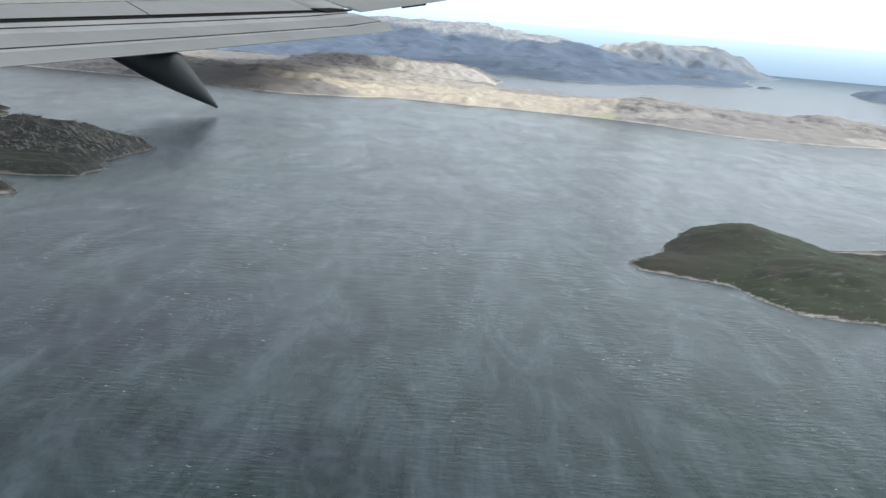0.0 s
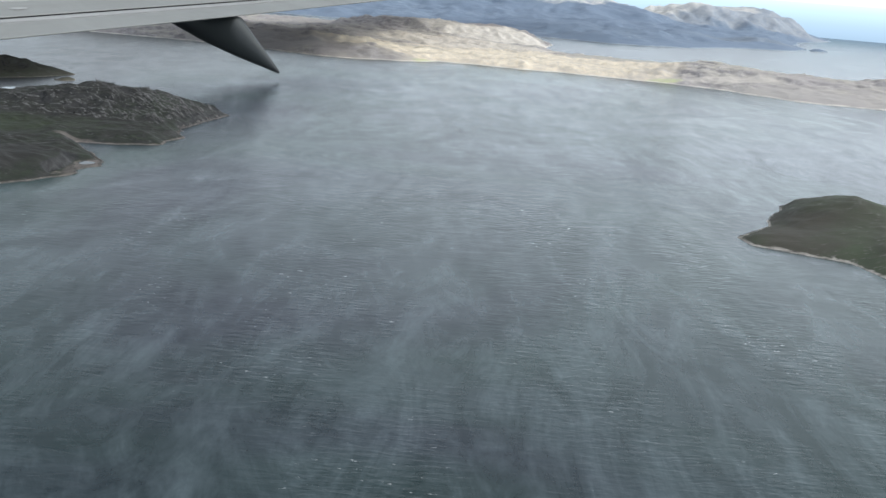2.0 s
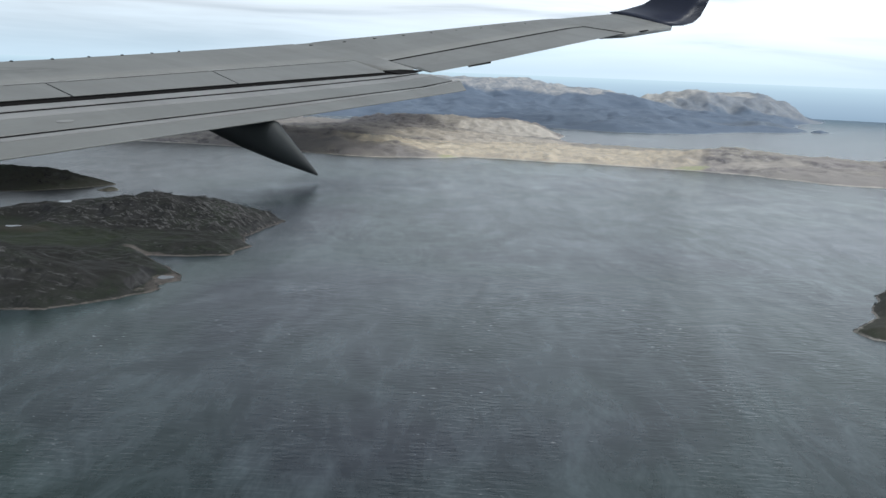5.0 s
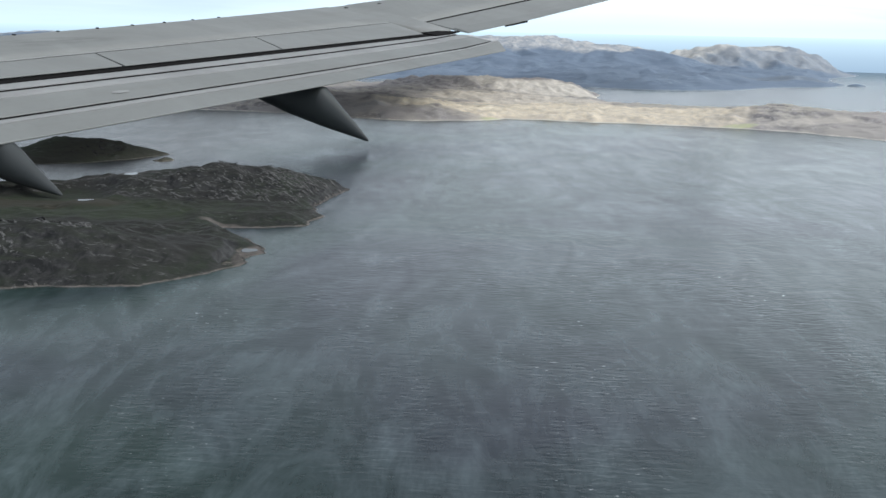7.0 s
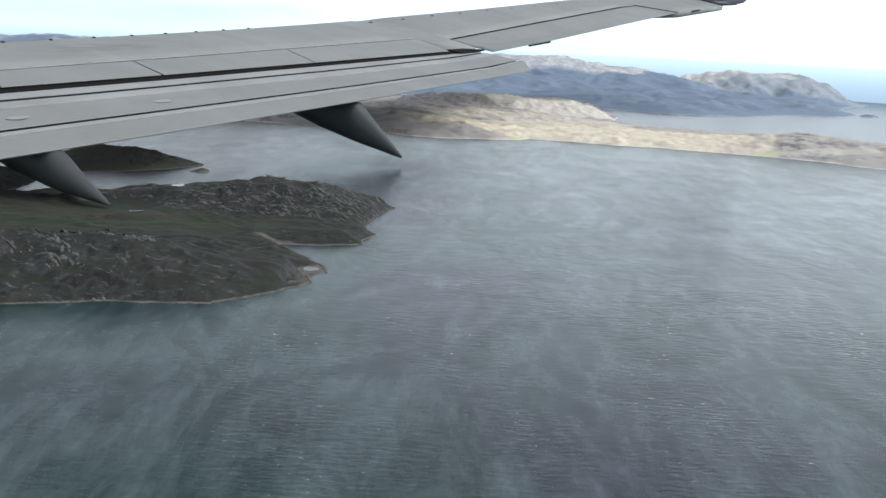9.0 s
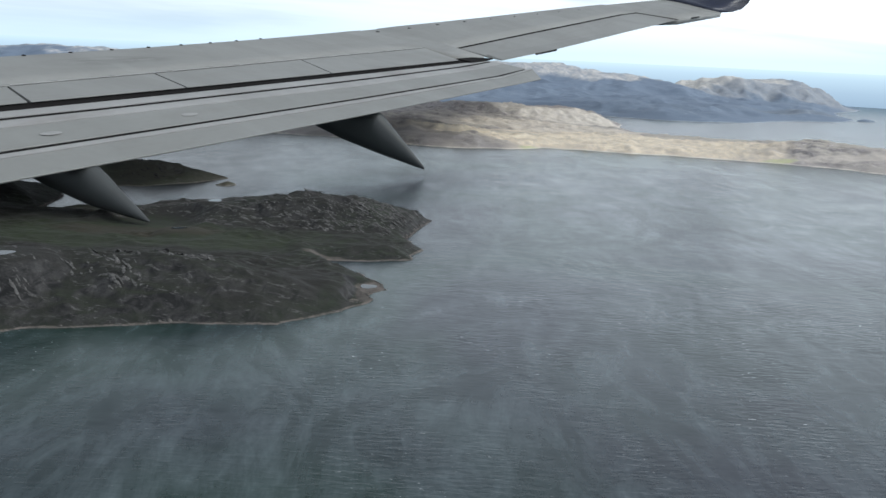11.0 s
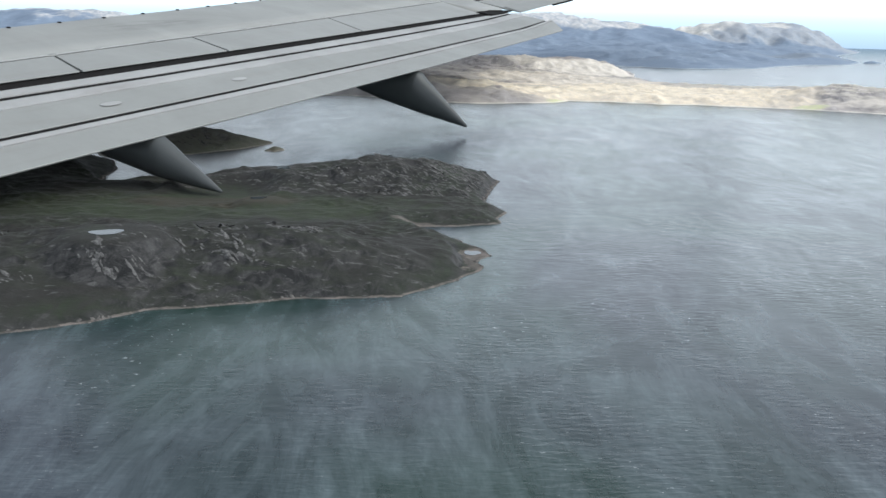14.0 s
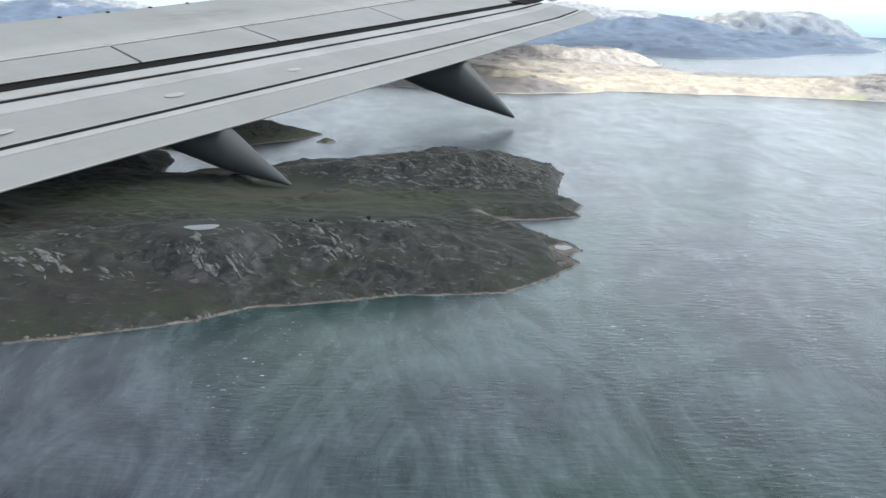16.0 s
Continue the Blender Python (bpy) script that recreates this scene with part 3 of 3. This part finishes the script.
def lerp(s, table):
    return float(np.interp(s, [a for a, _ in table], [b for _, b in table]))


# Lines across the wing, as (along the span, along the chord) from the outer corner of the flap.
TRAIL = [(-10.4, -0.071), (-8.62, -0.071), (-7.08, -0.092), (-4.48, -0.078), (0.0, 0.0), (0.5, 0.004)]
REAR = [(-10.4, 0.253), (-8.11, 0.25), (-6.69, 0.253), (-4.38, 0.263), (0.4, 0.349)]
AFT_STRIP = [(-10.4, 0.186), (-8.17, 0.179), (-6.74, 0.167), (-4.58, 0.163), (0.4, 0.282)]
FRONT = [(-10.4, 0.694), (-8.04, 0.689), (-7.0, 0.68), (-3.61, 0.723), (0.4, 0.854)]
MID_STRIP = [(-10.4, 0.554), (-7.87, 0.548), (-6.43, 0.544), (-3.94, 0.544), (0.4, 0.673)]
SPOILER = [(-10.4, 0.856), (-7.88, 0.877), (-6.08, 0.897), (-3.19, 0.964), (0.0, 1.05)]
HINGE = [(-10.4, 1.173), (-7.56, 1.291), (-6.69, 1.339), (-5.07, 1.426), (-3.31, 1.541), (-0.15, 1.744), (0.3, 1.421)]
NOSE = [(-10.4, 1.93), (-6.39, 2.225), (-5.36, 2.315), (-4.04, 2.45), (-2.94, 2.58), (-1.48, 2.775), (-0.06, 2.98), (0.83, 2.82), (1.92, 2.57), (3.04, 2.325), (4.83, 1.95), (6.58, 1.565), (8.79, 1.05), (9.33, 0.92)]
AILERON_HINGE = [(-0.9, 1.665), (0.42, 1.507), (3.08, 1.192), (6.18, 0.818), (6.76, 0.692), (9.4, 0.3)]
WING_TRAIL = [(-0.6, 0.9), (0.19, 0.792), (1.95, 0.515), (4.41, 0.224), (7.01, -0.095), (9.33, -0.537)]
TAB = [(0.16, 1.095), (1.87, 0.773), (4.0, 0.397)]
GENERATORS = [(-0.7, 2.55), (0.08, 2.643), (0.7, 2.507), (1.4, 2.381), (2.08, 2.24), (2.75, 2.08), (3.51, 1.928), (4.25, 1.756), (6.13, 1.33)]


def bend(s):
    """How far the outer wing rises above the plane of the flaps."""
    return 0.12 * max(s, 0.0)


def droop(s):
    """How far the flap's trailing edge hangs, more towards the root."""
    return -0.011 * max(-s, 0.0)


def strip(front, back, inner, outer, h_front, h_back, thick, steps=10, nose=0.0, hang=(0.0, 0.0)):
    """A panel between two lines across the wing; inner and outer: where its ends meet the front and the back line; hang: the share of the flap's droop there."""
    rings = []
    prof = [(1.0, -0.5), (0.99, -0.16), (0.955, 0.0), (0.6, nose), (0.3, nose * 0.6), (0.015, 0.0), (0.0, -0.10), (0.02, -0.30), (0.5, -0.85), (0.94, -0.9)]
    for k in range(steps + 1):
        u = k / steps
        sf, sb = inner[0] + (outer[0] - inner[0]) * u, inner[1] + (outer[1] - inner[1]) * u
        cf, cb = lerp(sf, front), lerp(sb, back)
        rings.append([(sb + a * (sf - sb), cb + a * (cf - cb), bend(sb + a * (sf - sb)) + droop(sb) * (hang[1] + a * (hang[0] - hang[1])) + h_back + a * (h_front - h_back) + c * thick) for a, c in prof])
    return loft(rings, smooth=False)


def main_ring(s):
    """The closed outline of the fixed wing at one place of the span."""
    back = lerp(s, [(-10.4, 1.179), (-7.56, 1.296), (-5.07, 1.432), (-3.31, 1.546), (-0.16, 1.749), (-0.1, 1.03), (0.35, 1.03), (0.4, 1.51), (3.08, 1.197), (6.18, 0.823), (6.78, 0.69), (7.15, -0.115), (9.33, -0.537)])
    nose = lerp(s, NOSE)
    chord = nose - back
    deep = 0.10 * chord + 0.05
    top = [(0.0, 0.0), (0.25, 0.006), (0.5, 0.012), (0.72, 0.010), (0.88, -0.006), (0.96, -0.035), (1.01, -0.10)]
    low = [(1.0, -0.7), (0.9, -1.1), (0.6, -1.4), (0.3, -1.1), (0.0, -0.5)]
    return [(s, back + a * chord, bend(s) + b) for a, b in top] + [(s, back + a * chord, bend(s) + b * deep) for a, b in low]


def canoe(s, stations):
    """A flap track fairing: stations are (chord, top, bottom, half width), from below the flap to the pointed tail."""
    rings = []
    for (c0, t0, b0, w0), (c1, t1, b1, w1) in zip(stations, stations[1:]):
        for k in range(4):
            u = k / 4
            c, top, low, wide = (p + (q - p) * u for p, q in ((c0, c1), (t0, t1), (b0, b1), (w0, w1)))
            mid, tall = (top + low) / 2, (top - low) / 2
            rings.append([(s + wide * math.copysign(abs(math.cos(a)) ** 0.8, math.cos(a)), c, mid + tall * math.sin(a)) for a in [2 * math.pi * j / 28 for j in range(28)]])
    return loft(rings)


def winglet():
    """The dark tip that sweeps back and curves up."""
    rings = []
    for s, lead, trail, lift, thick in ((9.30, 0.93, -0.53, 0.0, 0.10), (9.65, 0.82, -0.70, 0.01, 0.09), (9.98, 0.68, -0.84, 0.07, 0.08), (10.25, 0.45, -0.90, 0.22, 0.06), (10.42, 0.2, -0.94, 0.48, 0.05), (10.52, 0.0, -0.98, 0.80, 0.04)):
        chord = lead - trail
        lean = min(1.0, lift / 0.3)
        ring = []
        for a, b in ((0.0, 0.0), (0.3, 0.35), (0.7, 0.5), (0.93, 0.3), (1.0, 0.0), (0.93, -0.3), (0.6, -0.5), (0.25, -0.3)):
            ring.append((s - lean * b * thick, trail + a * chord, bend(min(s, 10.0)) + lift + (1 - lean) * b * thick))
        rings.append(ring)
    return loft(rings)


def knob(s, c, size, tall, segments=10, lift=0.0):
    bm = bmesh.new()
    bmesh.ops.create_cone(bm, cap_ends=True, segments=segments, radius1=1.0, radius2=0.72, depth=1.0)
    bmesh.ops.scale(bm, verts=bm.verts, vec=(size[0], size[1], tall))
    bmesh.ops.translate(bm, verts=bm.verts, vec=(s, c, bend(s) + lift + tall / 2))
    return bm


def build_wing():
    wing = new("airplane_wing")
    tagged(wing, "pale grey airliner wing with slotted flaps and dark fairings", "airplane wing")
    spans = [-10.4, -9, -7.56, -6.3, -5.07, -3.31, -1.8, -0.9, -0.16, -0.1, 0.35, 0.4, 0.83, 1.3, 1.92, 3.08, 3.8, 4.6, 5.4, 6.18, 6.5, 6.78, 7.15, 7.8, 8.6, 9.33]
    part("wing_panel", loft([main_ring(s) for s in spans]), WING_PAINT, wing)
    ends = [(-10.36, -10.45), (-7.50, -7.67), (-5.96, -6.10), (-3.55, -3.82), (-0.16, -0.47)]
    for (a, b), (c, d) in zip(ends, ends[1:]):
        part("spoiler", strip(HINGE, SPOILER, (a + 0.012, b + 0.016), (c - 0.012, d - 0.016), 0.002, 0.012, 0.035), WING_PAINT, wing)
    part("hinge_strip", strip([(p, q + 0.014) for p, q in HINGE], [(p, q - 0.004) for p, q in HINGE], (-10.3, -10.3), (-0.2, -0.2), 0.006, 0.005, 0.012, steps=16), NOSE_PAINT, wing, "pale strip along the spoiler hinges")
    low = [(p, q - 0.065) for p, q in SPOILER]
    part("fore_flap", strip(low, [(p, q + 0.022) for p, q in FRONT], (-10.3, -10.35), (-0.11, 0.20), -0.012, -0.002, 0.05, nose=0.05, hang=(0.0, 0.15)), NOSE_PAINT, wing, "worn pale fore flap")
    part("mid_flap_nose", strip([(p, q - 0.022) for p, q in FRONT], MID_STRIP, (-10.3, -10.35), (0.205, 0.245), -0.006, 0.0, 0.05, nose=0.06, hang=(0.15, 0.25)), NOSE_PAINT, wing, "pale rounded nose of the middle flap")
    part("mid_flap", strip([(p, q - 0.001) for p, q in MID_STRIP], [(p, q + 0.018) for p, q in REAR], (-10.3, -10.35), (0.245, 0.30), -0.001, -0.004, 0.05, hang=(0.25, 0.6)), FLAP_PAINT, wing)
    part("aft_flap_nose", strip([(p, q - 0.02) for p, q in REAR], AFT_STRIP, (-10.3, -10.35), (0.385, 0.37), -0.008, -0.002, 0.04, nose=0.06, hang=(0.6, 0.7)), NOSE_PAINT, wing, "pale rounded nose of the aft flap")
    part("aft_flap", strip([(p, q - 0.001) for p, q in AFT_STRIP], TRAIL, (-10.3, -10.35), (0.37, 0.0), -0.003, -0.004, 0.045, hang=(0.7, 1.0)), FLAP_PAINT, wing)
    # Black strips fill the flap slots and end gap as painted shade.
    part("flap_cove_shade", strip([(p, q + 0.07) for p, q in SPOILER], [(p, q - 0.06) for p, q in SPOILER], (-10.3, -10.35), (-0.45, -0.30), 0.0, -0.012, 0.03), SHADE_AND_TRIM, wing, "black strip painted as the shade under the spoilers")
    part("fore_slot_shade", strip([(p, q + 0.035) for p, q in FRONT], [(p, q - 0.035) for p, q in FRONT], (-10.3, -10.35), (0.17, 0.19), -0.010, -0.012, 0.02, hang=(0.15, 0.16)), SHADE_AND_TRIM, wing, "black strip painted as the slot's shade ahead of the middle flap")
    part("aft_slot_shade", strip([(p, q + 0.03) for p, q in REAR], [(p, q - 0.03) for p, q in REAR], (-10.3, -10.35), (0.28, 0.28), -0.012, -0.013, 0.02, hang=(0.6, 0.61)), SHADE_AND_TRIM, wing, "black strip painted as the slot's shade ahead of the aft flap")
    part("flap_end_shade", strip([(-0.5, 1.11), (0.5, 1.11)], [(-0.5, 0.93), (0.5, 0.86)], (-0.42, -0.30), (0.02, 0.33), 0.016, 0.012, 0.05), SHADE_AND_TRIM, wing, "black strip painted as the gap's shade at the flap's outer end")
    part("flap_fairing", canoe(-4.5, [(0.77, -0.12, -0.36, 0.12), (0.285, -0.1, -0.425, 0.13), (-0.05, -0.085, -0.448, 0.125), (-0.12, -0.135, -0.452, 0.115), (-0.28, -0.235, -0.458, 0.08), (-0.47, -0.355, -0.464, 0.042), (-0.6, -0.44, -0.468, 0.012), (-0.61, -0.449, -0.463, 0.002)]), FAIRING_PAINT, wing, "dark pointed flap track fairing")
    part("flap_fairing", canoe(-8.03, [(0.58, -0.12, -0.28, 0.10), (0.25, -0.11, -0.322, 0.105), (-0.07, -0.10, -0.336, 0.10), (-0.13, -0.125, -0.336, 0.095), (-0.25, -0.18, -0.33, 0.07), (-0.42, -0.25, -0.318, 0.038), (-0.53, -0.294, -0.31, 0.011), (-0.54, -0.299, -0.307, 0.002)]), FAIRING_PAINT, wing, "dark pointed flap track fairing")
    back = [(p, q - 0.045) for p, q in AILERON_HINGE]
    part("aileron", strip(back, WING_TRAIL, (0.42, 0.40), (6.72, 7.10), 0.0, 0.0, 0.03, steps=14), WING_PAINT, wing)
    # The shade in the aileron's gaps is likewise laid in as black strips.
    part("aileron_hinge_shade", strip([(p, q + 0.02) for p, q in AILERON_HINGE], [(p, q - 0.07) for p, q in AILERON_HINGE], (0.2, 0.2), (6.8, 6.85), -0.005, -0.007, 0.02, steps=14), SHADE_AND_TRIM, wing, "black strip painted as the gap's shade ahead of the aileron")
    part("aileron_end_shade", strip([(6.6, 0.71), (7.4, 0.60)], [(6.6, -0.05), (7.4, -0.15)], (6.73, 7.09), (6.80, 7.18), 0.004, 0.004, 0.01, steps=3), SHADE_AND_TRIM, wing, "black strip painted as the gap's shade at the aileron's outer end")
    part("trim_tab", strip(TAB, [(p, q + 0.004) for p, q in WING_TRAIL], (0.45, 0.40), (3.9, 4.3), 0.008, 0.006, 0.02), FLAP_PAINT, wing)
    part("tab_fairing", strip([(1.3, 0.77), (2.4, 0.545)], [(1.0, 0.66), (2.1, 0.475)], (1.55, 1.33), (2.15, 1.93), -0.004, -0.012, 0.05), SHADE_AND_TRIM, wing, "small dark fairing under the aileron")
    part("static_wick", strip([(7.7, -0.20), (8.3, -0.31)], [(7.7, -0.27), (8.3, -0.39)], (7.8, 7.75), (8.15, 8.1), 0.0, -0.004, 0.02), SHADE_AND_TRIM, wing)
    part("winglet", winglet(), TIP_PAINT, wing, "dark navy wingtip")
    for s, c in ((-6.63, 0.40), (-7.93, 0.39), (-9.2, 0.38)):
        part("access_cover", knob(s, c, (0.085, 0.032), 0.003, 20, droop(s) * 0.42 - 0.0015), NOSE_PAINT, wing, "oval access cover")
    for k in range(9):
        s = 0.08 + 0.69 * k
        part("vortex_generator", knob(s, lerp(s, GENERATORS), (0.05, 0.03), 0.010), SHADE_AND_TRIM, wing, "small dark vortex generator")
    for k in range(14):
        s = -7.5 + 0.56 * k + 0.12 * math.sin(5.0 * k)
        part("hinge_bracket", knob(s, lerp(s, HINGE) + 0.012, (0.05, 0.02), 0.008, 8), FLAP_PAINT, wing)
    for k in range(9):
        s = -7.2 + 0.52 * k
        part("vortex_generator", knob(s, lerp(s, NOSE) - 0.13, (0.022, 0.016), 0.006, 8), SHADE_AND_TRIM, wing, "small dark vortex generator")
    span, chord, up = Vector((0.44104, 0.89626, 0.04683)), Vector((-0.88346, 0.42437, 0.19853)), Vector((0.15806, -0.12894, 0.97898))
    turn = Matrix((span, chord, up)).transposed().to_4x4()
    wing.matrix_world = Matrix.Translation((137.24, 1796.36, 116.94)) @ turn @ Matrix.Scale(139.42, 4)
    return wing


build_wing()
